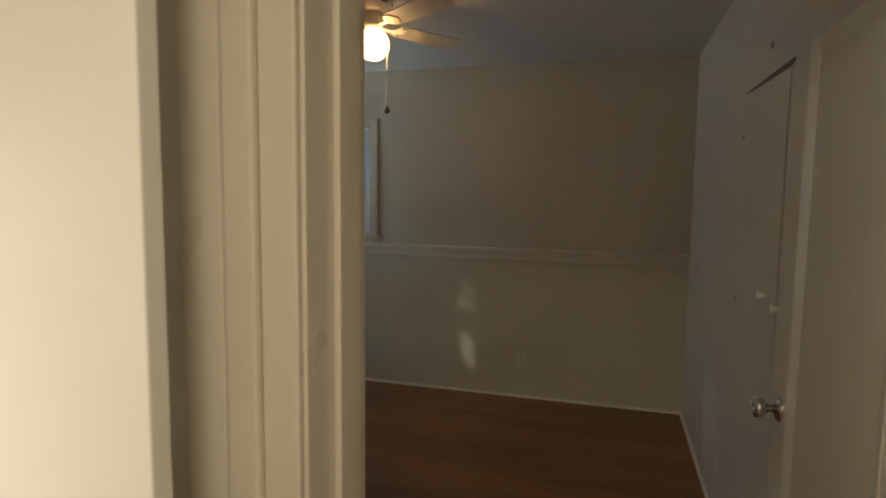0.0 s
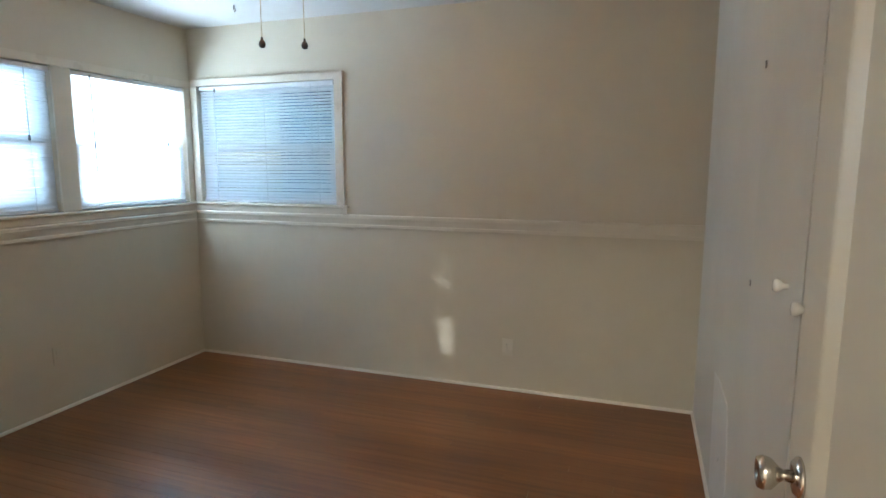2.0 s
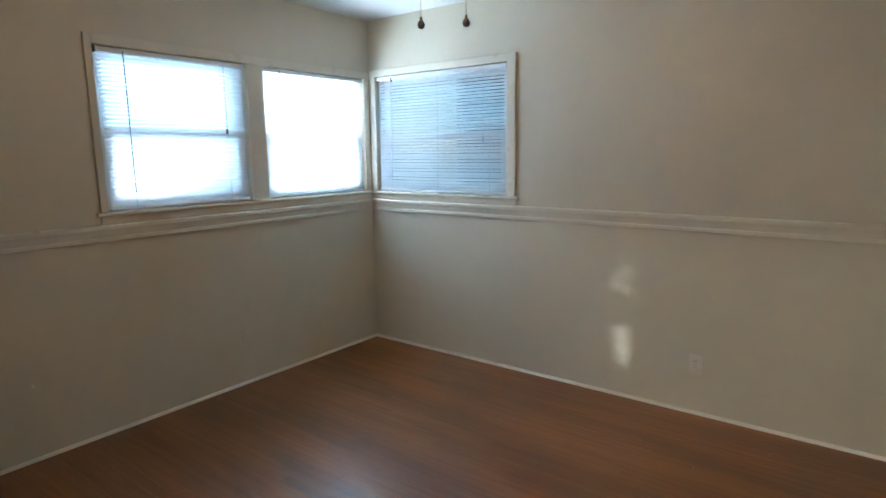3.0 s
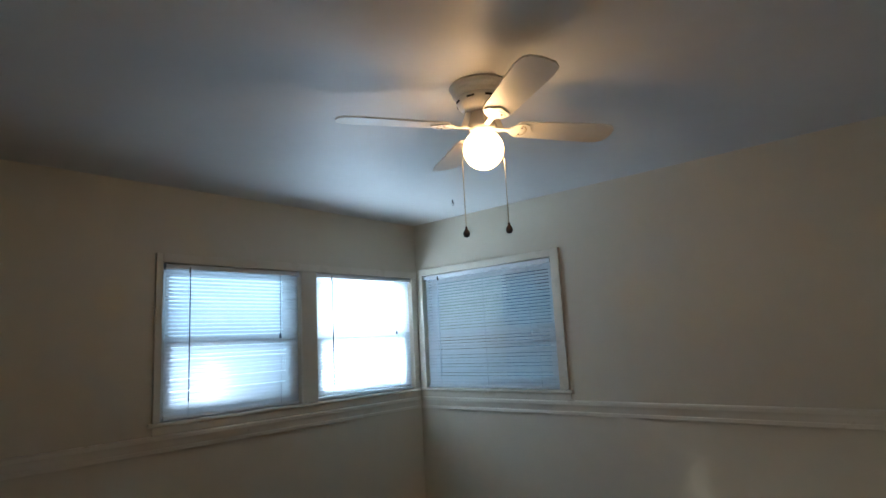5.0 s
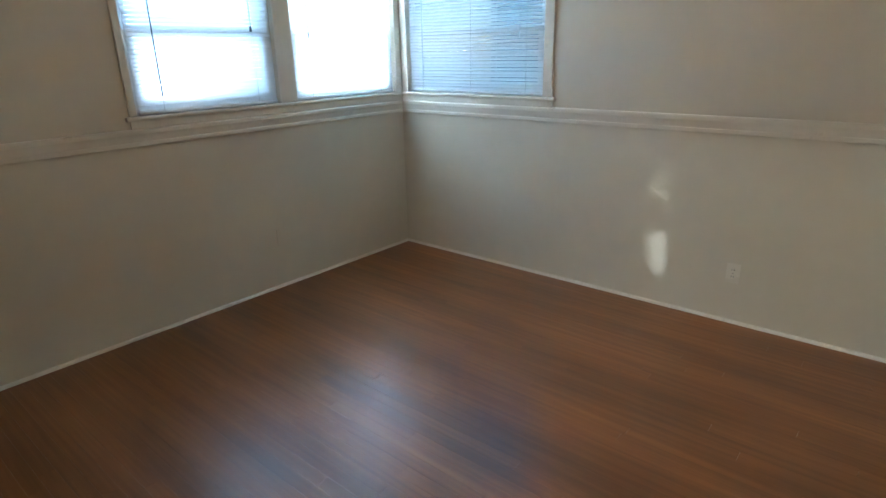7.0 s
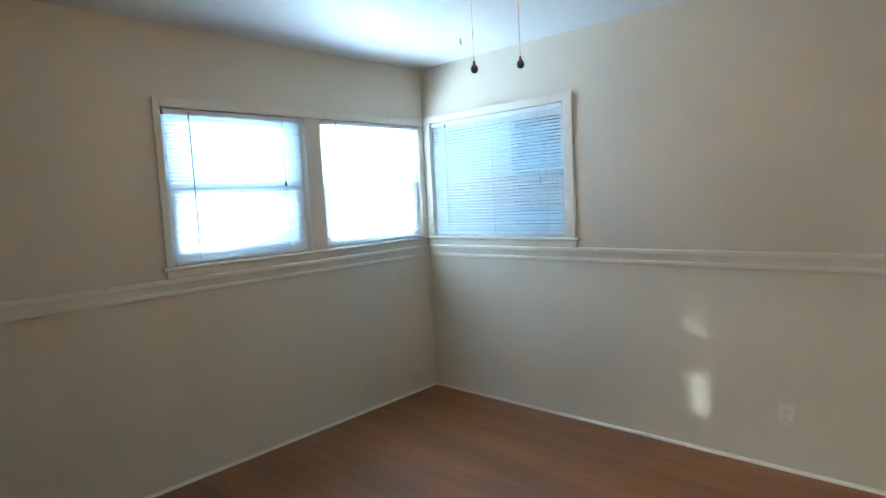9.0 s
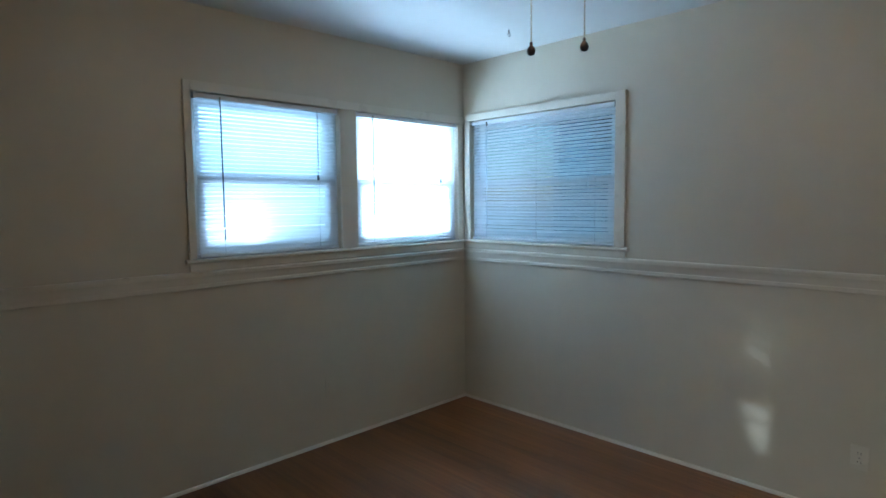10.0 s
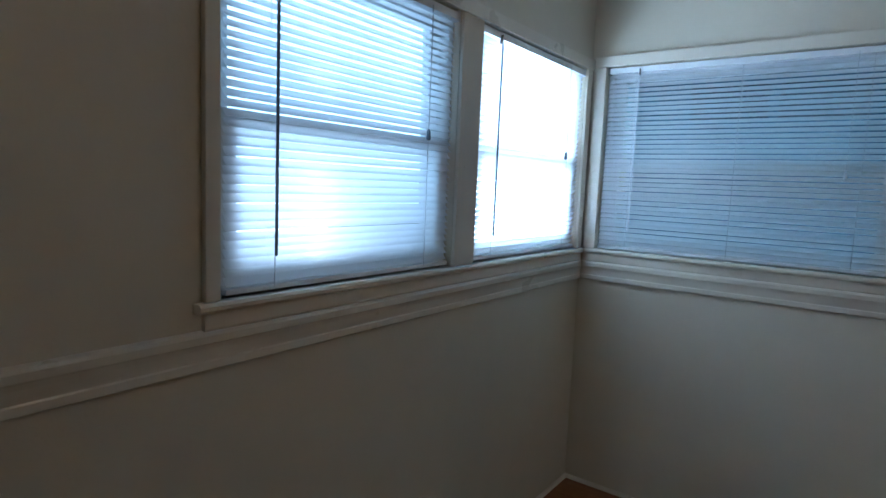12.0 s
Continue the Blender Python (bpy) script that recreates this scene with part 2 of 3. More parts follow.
def prism(outline, axis, a0, a1):
    """An outline of (u, v) drawn out along an axis: X takes (y, z), Y takes (x, z), Z takes (x, y)."""
    bm = bmesh.new()

    def put(u, v, a):
        return {"X": (a, u, v), "Y": (u, a, v), "Z": (u, v, a)}[axis]

    lo = [bm.verts.new(put(u, v, a0)) for u, v in outline]
    hi = [bm.verts.new(put(u, v, a1)) for u, v in outline]
    k = len(outline)
    for i in range(k):
        bm.faces.new((lo[i], lo[(i + 1) % k], hi[(i + 1) % k], hi[i]))
    bm.faces.new(lo)
    bm.faces.new(hi)
    bmesh.ops.recalc_face_normals(bm, faces=bm.faces)
    return bm


def mesh_of(name, bm, mat, smooth=False):
    me = bpy.data.meshes.new(name)
    bm.to_mesh(me)
    bm.free()
    me.materials.append(mat)
    if smooth:
        for p in me.polygons:
            p.use_smooth = True
    return me


def part(name, bm, mat, parent, label="", smooth=False):
    ob = new(name, mesh_of(name, bm, mat, smooth))
    ob.parent = parent
    return tagged(ob, label)


def thing(name, at, label, category, group="", kind="", turn=0.0):
    ob = new(name)
    ob.empty_display_size = 0.1
    ob.matrix_world = pose(*at, 0, 0, turn)
    return tagged(ob, label, category, group, kind)


def setting(name, bm, mat, label="", category="", smooth=False):
    return tagged(new(name, mesh_of(name, bm, mat, smooth)), label, category, "", "structure")


def wall(name, axis, a0, a1, z0, z1, d0, d1, holes, mat, label):
    """A thick wall along an axis with openings cut through: holes are (a0, a1, z0, z1)."""
    us = sorted({a0, a1, *[h[0] for h in holes], *[h[1] for h in holes]})
    vs = sorted({z0, z1, *[h[2] for h in holes], *[h[3] for h in holes]})
    bm = bmesh.new()

    def solid(i, j):
        if not (0 <= i < len(us) - 1 and 0 <= j < len(vs) - 1):
            return False
        cu, cv = (us[i] + us[i + 1]) / 2, (vs[j] + vs[j + 1]) / 2
        return not any(h[0] < cu < h[1] and h[2] < cv < h[3] for h in holes)

    made = {}

    def v(i, j, d):
        if (i, j, d) not in made:
            made[i, j, d] = bm.verts.new((us[i], d, vs[j]) if axis == "X" else (d, us[i], vs[j]))
        return made[i, j, d]

    for i in range(len(us) - 1):
        for j in range(len(vs) - 1):
            if not solid(i, j):
                continue
            for d in (d0, d1):
                bm.faces.new((v(i, j, d), v(i + 1, j, d), v(i + 1, j + 1, d), v(i, j + 1, d)))
            for di, dj, p, q in ((-1, 0, (i, j), (i, j + 1)), (1, 0, (i + 1, j), (i + 1, j + 1)),
                                 (0, -1, (i, j), (i + 1, j)), (0, 1, (i, j + 1), (i + 1, j + 1))):
                if not solid(i + di, j + dj):
                    bm.faces.new((v(*p, d0), v(*q, d0), v(*q, d1), v(*p, d1)))
    bmesh.ops.recalc_face_normals(bm, faces=bm.faces)
    return setting(name, bm, mat, label, "wall")


# ---- structure: a small bedroom and the end of the hall ----
RX, CH = 3.600, 2.465          # the closet wall, the ceiling
FY, FT = -3.262, 0.21          # the door wall's room face, its thickness
HY = FY - FT
A0, A1, B0, B1 = -1.974, -1.092, -0.972, -0.073
C0, C1 = 0.076, 1.235
WZ0, WZ1 = 1.193, 2.036
CZ1 = 2.050
DX0, DX1, DZ = 2.626, 3.544, 2.04
K0, K1, KZ = -2.78, -1.555, 1.958

wall("wall_west", "Y", HY, 0.14, -0.02, CH, -0.14, 0.0, [(A0, A1, WZ0, WZ1), (B0, B1, WZ0, WZ1)], M_WALL,
     "cream painted plaster wall with two corner windows")
wall("wall_north", "X", 0.0, RX + 0.1, -0.02, CH, 0.0, 0.14, [(C0, C1, WZ0, CZ1)], M_WALL,
     "cream painted plaster wall with one corner window")
wall("wall_east", "Y", HY, 0.0, -0.02, CH, RX, RX + 0.1, [(K0, K1, -0.02, KZ)], M_CLOSET_WALL,
     "off-white painted closet wall with double doors")
wall("wall_south", "X", 0.0, DX1 + 0.004, -0.02, CH, HY, FY, [(DX0, DX1 + 0.002, -0.02, DZ)], M_WALL, "cream painted wall with the room's doorway")
setting("wall_behind_door", boxed(DX1 + 0.005, RX, HY, FY - 0.07, -0.02, CH), M_WALL, "cream painted wall behind the open door", "wall")
setting("ceiling", boxed(-0.14, RX + 0.9, HY - 2.4, 0.14, CH, CH + 0.1), M_CEILING, "flat painted plaster ceiling", "ceiling")
floor = setting("floor", boxed(-0.14, RX + 0.9, HY - 2.4, 0.14, -0.06, -0.02), M_SUB, "reddish varnished oak strip floor", "floor")
# out of view: added so its eaves and ridge shade the neighbouring house
setting("roof", prism([(0.56, CH + 0.105), (HY - 2.95, CH + 0.105), (HY - 2.95, CH + 0.20), ((HY - 2.4) / 2, CH + 1.3), (0.56, CH + 0.20)], "X", -0.5, RX + 1.4), M_ROOF,
        "unseen grey shingle gable roof, added to shade the neighbouring wall", "roof")
# closet interior and the hall close the place
setting("closet_wall", boxed(RX + 0.7, RX + 0.76, HY, 0.0, -0.02, CH), M_CLOSET_WALL, "plain closet back wall", "wall")
setting("hall_wall_west", boxed(1.5, 1.6, HY - 2.4, HY, -0.02, CH), M_HALL, "plain white hall wall", "wall")
setting("hall_wall_east", boxed(4.3, 4.4, HY - 2.4, HY, -0.02, CH), M_HALL, "plain white hall wall", "wall")
setting("hall_wall_south", boxed(1.5, 4.4, HY - 2.5, HY - 2.4, -0.02, CH), M_HALL, "plain white hall wall", "wall")
setting("hall_wall_north", boxed(RX + 0.0, 4.4, HY - 0.004, HY + 0.15, -0.02, CH), M_HALL, "plain white hall wall", "wall")
setting("hall_wall_face", boxed(1.5, DX0 - 0.1, HY - 0.012, HY - 0.003, -0.02, CH), M_HALL, "white painted hall wall beside the doorway", "wall")

# shoe moulding, chair rail
def shoe(name, axis, a0, a1, d, s):
    o = [(d, -0.004), (d + s * 0.013, -0.004), (d + s * 0.013, 0.006), (d + s * 0.009, 0.014), (d, 0.017)]
    return setting(name, prism(o, axis, a0, a1), M_SHOE, "thin white painted shoe moulding along the floor", "baseboard")


shoe("baseboard", "X", 0.0, RX, 0.0, -1)
shoe("baseboard", "Y", FY, 0.0, 0.0, 1)
shoe("baseboard", "Y", K1 + 0.01, 0.0, RX, -1)
shoe("baseboard", "X", 0.0, DX0 - 0.07, FY, 1)


def rail(name, axis, a0, a1, s):
    z = 1.041
    prof = [(0, 0), (0.012, 0.0), (0.014, 0.003), (0.014, 0.020), (0.012, 0.024), (0.013, 0.030), (0.017, 0.050), (0.020, 0.060),
            (0.022, 0.064), (0.022, 0.080), (0.017, 0.087), (0.0, 0.090)]
    return setting(name, prism([(s * d, z + h) for d, h in prof], axis, a0, a1), M_TRIM,
                   "cream painted chair rail moulding with stepped edges", "trim")


rail("trim_chair_rail", "X", 0.0, RX, -1)
rail("trim_chair_rail", "Y", FY, -0.0, 1)


# ---- windows ----
def window(name, m, w, z0, z1, label):
    """A double-hung window in its opening: local x across, y outwards, z up from the opening's foot."""
    h = z1 - z0
    root = new(name)
    root.empty_display_size = 0.1
    root.matrix_world = m
    tagged(root, label, "window", "", "structure")
    fr = bmesh.new()
    for a in ((0, 0.022, 0.03, 0.13, 0, h), (w - 0.022, w, 0.03, 0.13, 0, h), (0.022, w - 0.022, 0.03, 0.13, h - 0.022, h),
              (0.022, w - 0.022, 0.03, 0.13, 0, 0.022)):
        box(fr, *a, bevel=0.003)
    part("window_frame", fr, M_SASH, root)
    mid = 0.405 * 1.0
    for sname, y, za, zb in (("upper_sash", 0.070, mid - 0.02, h - 0.022), ("lower_sash", 0.034, 0.022, mid + 0.022)):
        sb = bmesh.new()
        st = 0.05
        for a in ((0.022, 0.022 + st, za, zb), (w - 0.022 - st, w - 0.022, za, zb),
                  (0.022 + st, w - 0.022 - st, za, za + 0.045), (0.022 + st, w - 0.022 - st, zb - 0.042, zb)):
            box(sb, a[0], a[1], y, y + 0.032, a[2], a[3], bevel=0.003)
        sash = part(sname, sb, M_SASH, root)
        pane = part("pane", boxed(0.022 + st - 0.004, w - 0.022 - st + 0.004, y + 0.014, y + 0.018, za + 0.041, zb - 0.038), M_GLASS, sash,
                    "clear glass")
        pane.visible_shadow = False
    return root


TURN_W = pose(0, 0, 0, 0, 0, 90)
window("window_1", Matrix.Translation((0, A0, WZ0)) @ TURN_W, A1 - A0, WZ0, WZ1, "white painted double-hung corner window behind a closed blind")
window("window_2", Matrix.Translation((0, B0, WZ0)) @ TURN_W, B1 - B0, WZ0, WZ1, "white painted double-hung corner window, sunlit, behind a blind")
window("window_3", Matrix.Translation((C0, 0, WZ0)), C1 - C0, WZ0, CZ1, "white painted double-hung corner window in the shade behind a blind")


def casing(name, axis, a0, a1, z0, z1, s, depth=0.018):
    """A flat bevelled board on a wall at zero depth."""
    d0, d1 = (0.0, s * depth)
    lo, hi = min(d0, d1), max(d0, d1)
    b = boxed(lo, hi, a0, a1, z0, z1, bevel=0.004) if axis == "Y" else boxed(a0, a1, lo, hi, z0, z1, bevel=0.004)
    return setting(name, b, M_TRIM, "cream painted flat window casing board", "trim")


CW = 0.066
casing("trim_casing", "Y", A0 - 0.036, A0, WZ0 - 0.0, WZ1 + 0.05, 1)
casing("trim_casing", "Y", A1, B0, WZ0, WZ1, 1, 0.014)
casing("trim_casing", "Y", A0, -0.002, WZ1, WZ1 + 0.05, 1, 0.016)
casing("trim_casing", "Y", B1, -0.020, WZ0, WZ1, 1, 0.014)
casing("trim_casing", "X", C1, C1 + CW, WZ0, CZ1 + 0.05, -1)
casing("trim_casing", "X", 0.019, C1, CZ1, CZ1 + 0.05, -1, 0.016)
casing("trim_casing", "X", 0.016, C0, WZ0, CZ1, -1, 0.014)


def sill(name, axis, a0, a1, s):
    z = WZ0
    prof = [(-0.03, -0.022), (0.026, -0.022), (0.031, -0.015), (0.031, -0.007), (0.026, 0.0), (-0.03, 0.0)]
    setting(name, prism([(s * d, z + h) for d, h in prof], axis, a0, a1), M_TRIM, "cream painted window sill with rounded nose", "window sill")
    ap = [(0, -0.064), (0.012, -0.064), (0.014, -0.058), (0.014, -0.022), (0, -0.022)]
    setting(name + "_apron", prism([(s * d, z + h) for d, h in ap], axis, a0 + (0.02 if axis == "Y" else 0), a1 - (0.02 if axis == "X" else 0)),
            M_TRIM, "cream painted flat board under the window sill", "trim")


sill("trim_sill", "Y", A0 - 0.036 - 0.02, 0.0, 1)
sill("trim_sill", "X", 0.0, C1 + CW + 0.025, -1)


# ---- blinds ----
def blind(m, w, h, tilt, wand_x, tassel_x, wand_mat, tassel_z, label):
    """A mini blind hung in an opening: local x across, y outwards, z down from the head."""
    root = new("mini_blind")
    root.empty_display_size = 0.1
    root.matrix_world = m
    tagged(root, label, "window blind", "window blinds")
    hr = boxed(0.003, w - 0.003, -0.004, 0.026, -0.031, -0.006, bevel=0.002)
    part("head_rail", hr, M_BLIND, root)
    for x in (0.003, w - 0.013):
        part("end_bracket", boxed(x, x + 0.010, -0.007, 0.028, -0.035, -0.001, bevel=0.001), M_STEEL if wand_mat is M_WAND_CLEAR else M_BLIND, root)
    sw = 0.0255
    count = round((h - 0.058) / 0.0215)
    pitch = (h - 0.058) / count
    sb = bmesh.new()
    prof = []
    for k in range(5):
        u = (k / 4 - 0.5) * sw
        prof.append((u, 0.0018 * (1 - (2 * u / sw) ** 2)))
    a = radians(tilt)
    rows = []
    x0, x1 = 0.010, w - 0.012
    for u, v in prof:
        y, z = u * math.cos(a) - v * math.sin(a), -u * math.sin(a) - v * math.cos(a)
        rows.append([sb.verts.new((x, y + 0.012, z)) for x in (x0, x1)])
    for p, q in zip(rows, rows[1:]):
        sb.faces.new((p[0], p[1], q[1], q[0]))
    me = mesh_of("slat", sb, M_SLAT, True)
    rng = random.Random(int(w * 1000))
    for i in range(count):
        s = new("slat", me)
        s.parent = root
        s.location = (rng.uniform(-0.0015, 0.0015), 0, -0.045 - i * pitch + rng.uniform(-0.0006, 0.0006))
        s.rotation_euler = (radians(rng.gauss(0, 1.8)), 0, 0)
    zb = -0.045 - count * pitch
    part("bottom_rail", boxed(0.008, w - 0.010, 0.0, 0.024, zb - 0.008, zb + 0.006, bevel=0.003), M_BLIND, root)
    for x in (0.14, w / 2, w - 0.14) if w > 1.0 else (0.14, w - 0.14):
        for y in (0.0005, 0.0235):
            part("ladder_cord", boxed(x - 0.0012, x + 0.0012, y - 0.0006, y + 0.0006, zb, -0.03), M_CORD, root)
    wl = 0.70
    wand = part("tilt_wand", lathe([(0.0022, -0.055 - wl), (0.0042, -0.05 - wl), (0.0038, -0.10), (0.0026, -0.045)],
                                   (wand_x, -0.012, 0), segs=6), wand_mat, root)
    part("wand_hook", boxed(wand_x - 0.002, wand_x + 0.002, -0.014, 0.0, -0.048, -0.018), M_STEEL, wand)
    cord = part("lift_cord", boxed(tassel_x - 0.0014, tassel_x + 0.0014, -0.009, -0.007, tassel_z, -0.02), M_CORD, root)
    part("tassel", lathe([(0.003, tassel_z + 0.004), (0.006, tassel_z - 0.004), (0.0075, tassel_z - 0.026), (0.005, tassel_z - 0.03)],
                         (tassel_x, -0.008, 0), segs=10), wand_mat, cord, "plastic cord tassel")
    return root


blind(Matrix.Translation((-0.004, A0, WZ1)) @ TURN_W @ Matrix.Translation((0.018, 0, 0)), A1 - A0 - 0.022, WZ1 - WZ0, TILT_A, 0.135, 0.71, M_WAND, -0.40,
      "white mini blind, lowered and tilted shut, with a dark tilt wand")
blind(Matrix.Translation((-0.004, B0, WZ1)) @ TURN_W, B1 - B0, WZ1 - WZ0, TILT_B, 0.135, 0.73, M_WAND, -0.40,
      "white mini blind, lowered, glowing in direct sun")
blind(Matrix.Translation((C0, 0.004, CZ1)), C1 - C0, CZ1 - WZ0, TILT_C, 0.155, 0.97, M_WAND_CLEAR, -0.47,
      "white mini blind, lowered, bluish in the shade, with a pale wand")

# ---- doorway and the room's open door ----
jamb = thing("door_frame", ((DX0 + DX1) / 2, HY, 0), "cream painted wooden door frame with stops and moulded casing", "door frame", kind="structure")
jx, jy = (DX0 + DX1) / 2, HY


def jpart(name, *a, bevel=0.003):
    b = boxed(*a, bevel=bevel)
    bmesh.ops.translate(b, verts=b.verts, vec=(-jx, -jy, 0))
    return part(name, b, M_TRIM, jamb)


jpart("jamb", DX0 - 0.012, DX0 + 0.008, HY - 0.004, FY + 0.004, 0, DZ - 0.012)
jpart("jamb", DX1 - 0.008, DX1 + 0.012, HY - 0.004, FY - 0.066, 0, DZ - 0.012)
jpart("head_jamb", DX0 - 0.012, DX1 + 0.012, HY - 0.004, FY + 0.004, DZ - 0.012, DZ + 0.008)
jpart("door_stop", DX0 + 0.008, DX0 + 0.021, HY + 0.085, FY - 0.044, 0, DZ - 0.014)
jpart("door_stop", DX1 - 0.021, DX1 - 0.008, HY + 0.085, FY - 0.084, 0, DZ - 0.014)
jpart("door_stop", DX0 + 0.021, DX1 - 0.021, HY + 0.085, FY - 0.044, DZ - 0.026, DZ - 0.013)
for side, s in ((DX0, -1), (DX1, 1)):
    x0, x1 = sorted((side - s * 0.002, side + s * 0.062))
    if s < 0:
        jpart("casing", x0, x1, FY + 0.001, FY + 0.020, 0, DZ + 0.06, bevel=0.005)
    # hall side: a flat board with a thicker outer band
    jpart("casing", x0, x1, HY - 0.020, HY - 0.005, 0, DZ + 0.06, bevel=0.005)
    b0, b1 = sorted((side + s * 0.062, side + s * 0.118))
    jpart("back_band", b0, b1, HY - 0.034, HY - 0.013, 0, DZ + 0.10, bevel=0.006)
    b0, b1 = sorted((side + s * 0.120, side + s * 0.198))
    jpart("outer_band", b0, b1, HY - 0.030, HY - 0.013, 0, DZ + 0.10, bevel=0.006)
jpart("head_casing", DX0 - 0.062, DX1 + 0.002, FY + 0.001, FY + 0.021, DZ + 0.06, DZ + 0.12, bevel=0.005)
jpart("head_casing", DX0 - 0.062, DX1 + 0.062, HY - 0.021, HY - 0.005, DZ + 0.008, DZ + 0.07, bevel=0.005)

# an open leaf in the hall, flat against the wall beside the doorway
leaf = thing("door_4", (2.165, HY - 0.188, 0.01), "white painted slab door standing open against the hall wall", "door", kind="structure")
part("door_slab", boxed(-0.36, 0.36, -0.0175, 0.0175, 0, 2.0, bevel=0.003), M_HALL, leaf)


def turned_knob(parent, at, axis_sign, mat):
    """A tulip-shaped knob on a round rose, sticking out along x."""
    s = axis_sign
    rose = part("rose", lathe([(0.034, 0), (0.034, s * 0.004), (0.028, s * 0.010), (0.014, s * 0.012)], at, "X", 28), mat, parent, "chrome rose", True)
    part("knob", lathe([(0.011, s * 0.010), (0.010, s * 0.026), (0.014, s * 0.032), (0.026, s * 0.044), (0.029, s * 0.056),
                        (0.026, s * 0.064), (0.014, s * 0.066), (0.012, s * 0.063), (0.001, s * 0.062)], at, "X", 28), mat, rose, "tulip-shaped chrome knob", True)


# the room's door, open square to its frame
DXF, DW, DT = 3.546, 0.762, 0.035
door = thing("door_1", (DXF - 0.004, -3.232, 0.012), "cream painted one-panel wooden door standing open, with a chrome knob", "door", kind="structure", turn=0.65)
DHH = 2.015
ST = 0.115
part("stile", boxed(0, DT, 0.0, ST, 0, DHH, bevel=0.003), M_DOOR, door)
part("stile", boxed(0, DT, DW - ST, DW, 0, DHH, bevel=0.003), M_DOOR, door)
# dark strip that paints the shadow in the gap between leaf and jamb
part("hinge_edge", boxed(0.001, DT - 0.001, -0.010, 0.0005, 0.002, DHH - 0.002), M_BOB_AND_SHADE, door, "dark strip painted for the shadowed gap at the hinges")
part("rail", boxed(0.0005, DT - 0.0005, ST, DW - ST, 0, 0.20), M_DOOR, door)
part("rail", boxed(0.0005, DT - 0.0005, ST, DW - ST, DHH - 0.115, DHH), M_DOOR, door)
part("panel", boxed(0.010, DT - 0.010, ST - 0.002, DW - ST + 0.002, 0.198, DHH - 0.113), M_DOOR, door)
bead = [(0.011, 0), (0.000, 0.0), (-0.001, 0.004), (0.000, 0.010), (0.004, 0.024), (0.008, 0.038), (0.011, 0.048)]
for face in (0, 1):
    fx = (lambda u: u) if face == 0 else (lambda u: DT - u)
    part("panel_moulding", prism([(fx(u), ST + v) for u, v in bead], "Z", 0.20, DHH - 0.115), M_DOOR, door)
    part("panel_moulding", prism([(fx(u), DW - ST - v) for u, v in bead], "Z", 0.20, DHH - 0.115), M_DOOR, door)
    part("panel_moulding", prism([(fx(u), DHH - 0.115 - v) for u, v in bead], "Y", ST + 0.048, DW - ST - 0.048), M_DOOR, door)
    part("panel_moulding", prism([(fx(u), 0.20 + v) for u, v in bead], "Y", ST + 0.048, DW - ST - 0.048), M_DOOR, door)
turned_knob(door, (0, DW - 0.068, 0.94), -1, M_CHROME)
for z in (0.2, 1.0, 1.8):
    part("hinge", lathe([(0.006, z - 0.045), (0.006, z + 0.045)], (0.020, -0.016, 0), segs=10), M_BOB_AND_SHADE, door)

# ---- closet doors ----
def closet_leaf(name, y0, y1, top0, top1, knob_y, knob_z, label):
    yc = (y0 + y1) / 2
    d = thing(name, (RX, yc, 0.012), label, "closet door", "closet doors", "structure")
    b = prism([(y0 - yc, 0), (y1 - yc, 0), (y1 - yc, top1 - 0.012), (y0 - yc, top0 - 0.012)], "X", -0.002, 0.026)
    part("door_slab", b, M_CLOSET_DOOR, d)
    k = lathe([(0.007, 0), (0.007, -0.010), (0.013, -0.016), (0.0165, -0.024), (0.014, -0.031), (0.002, -0.033)], (-0.002, knob_y - yc, knob_z - 0.012), "X", 20)
    part("knob", k, M_KNOB, d, "small round white knob", True)
    return d


closet_leaf("door_2", -2.176, K1 - 0.006, 1.932, 1.950, -2.045, 1.185, "off-white flush closet door, slightly sagging, with a white knob")
closet_leaf("door_3", K0 + 0.004, -2.188, 1.945, 1.939, -2.235, 1.172, "off-white flush closet door with a small white knob")


def small_hole(name, y, z, w, h, label):
    return tagged(new(name, mesh_of(name, boxed(RX - 0.0045, RX + 0.002, y - w / 2, y + w / 2, z - h / 2, z + h / 2, bevel=0.001), M_STEEL)), label, "hardware")


small_hole("latch_plate", -1.56, 1.10, 0.008, 0.02, "small dark steel latch plate on the closet door")
small_hole("latch_plate", -1.535, 1.775, 0.010, 0.022, "small painted steel catch beside the closet door")
small_hole("wall_hook", -1.92, 2.06, 0.014, 0.022, "small dark steel hook above the closet door")
# a thin brighter sheet paints the pool of light low on the closet wall
patch = prism([(-0.91, 0.035), (-1.31, 0.035), (-1.36, 0.29), (-1.28, 0.57), (-1.05, 0.585), (-0.85, 0.56)], "X", RX - 0.0015, RX + 0.001)
setting("trim_paint_patch", patch, M_LIGHT_PATCH, "brighter patch painted as a pool of light low on the wall", "paint patch")

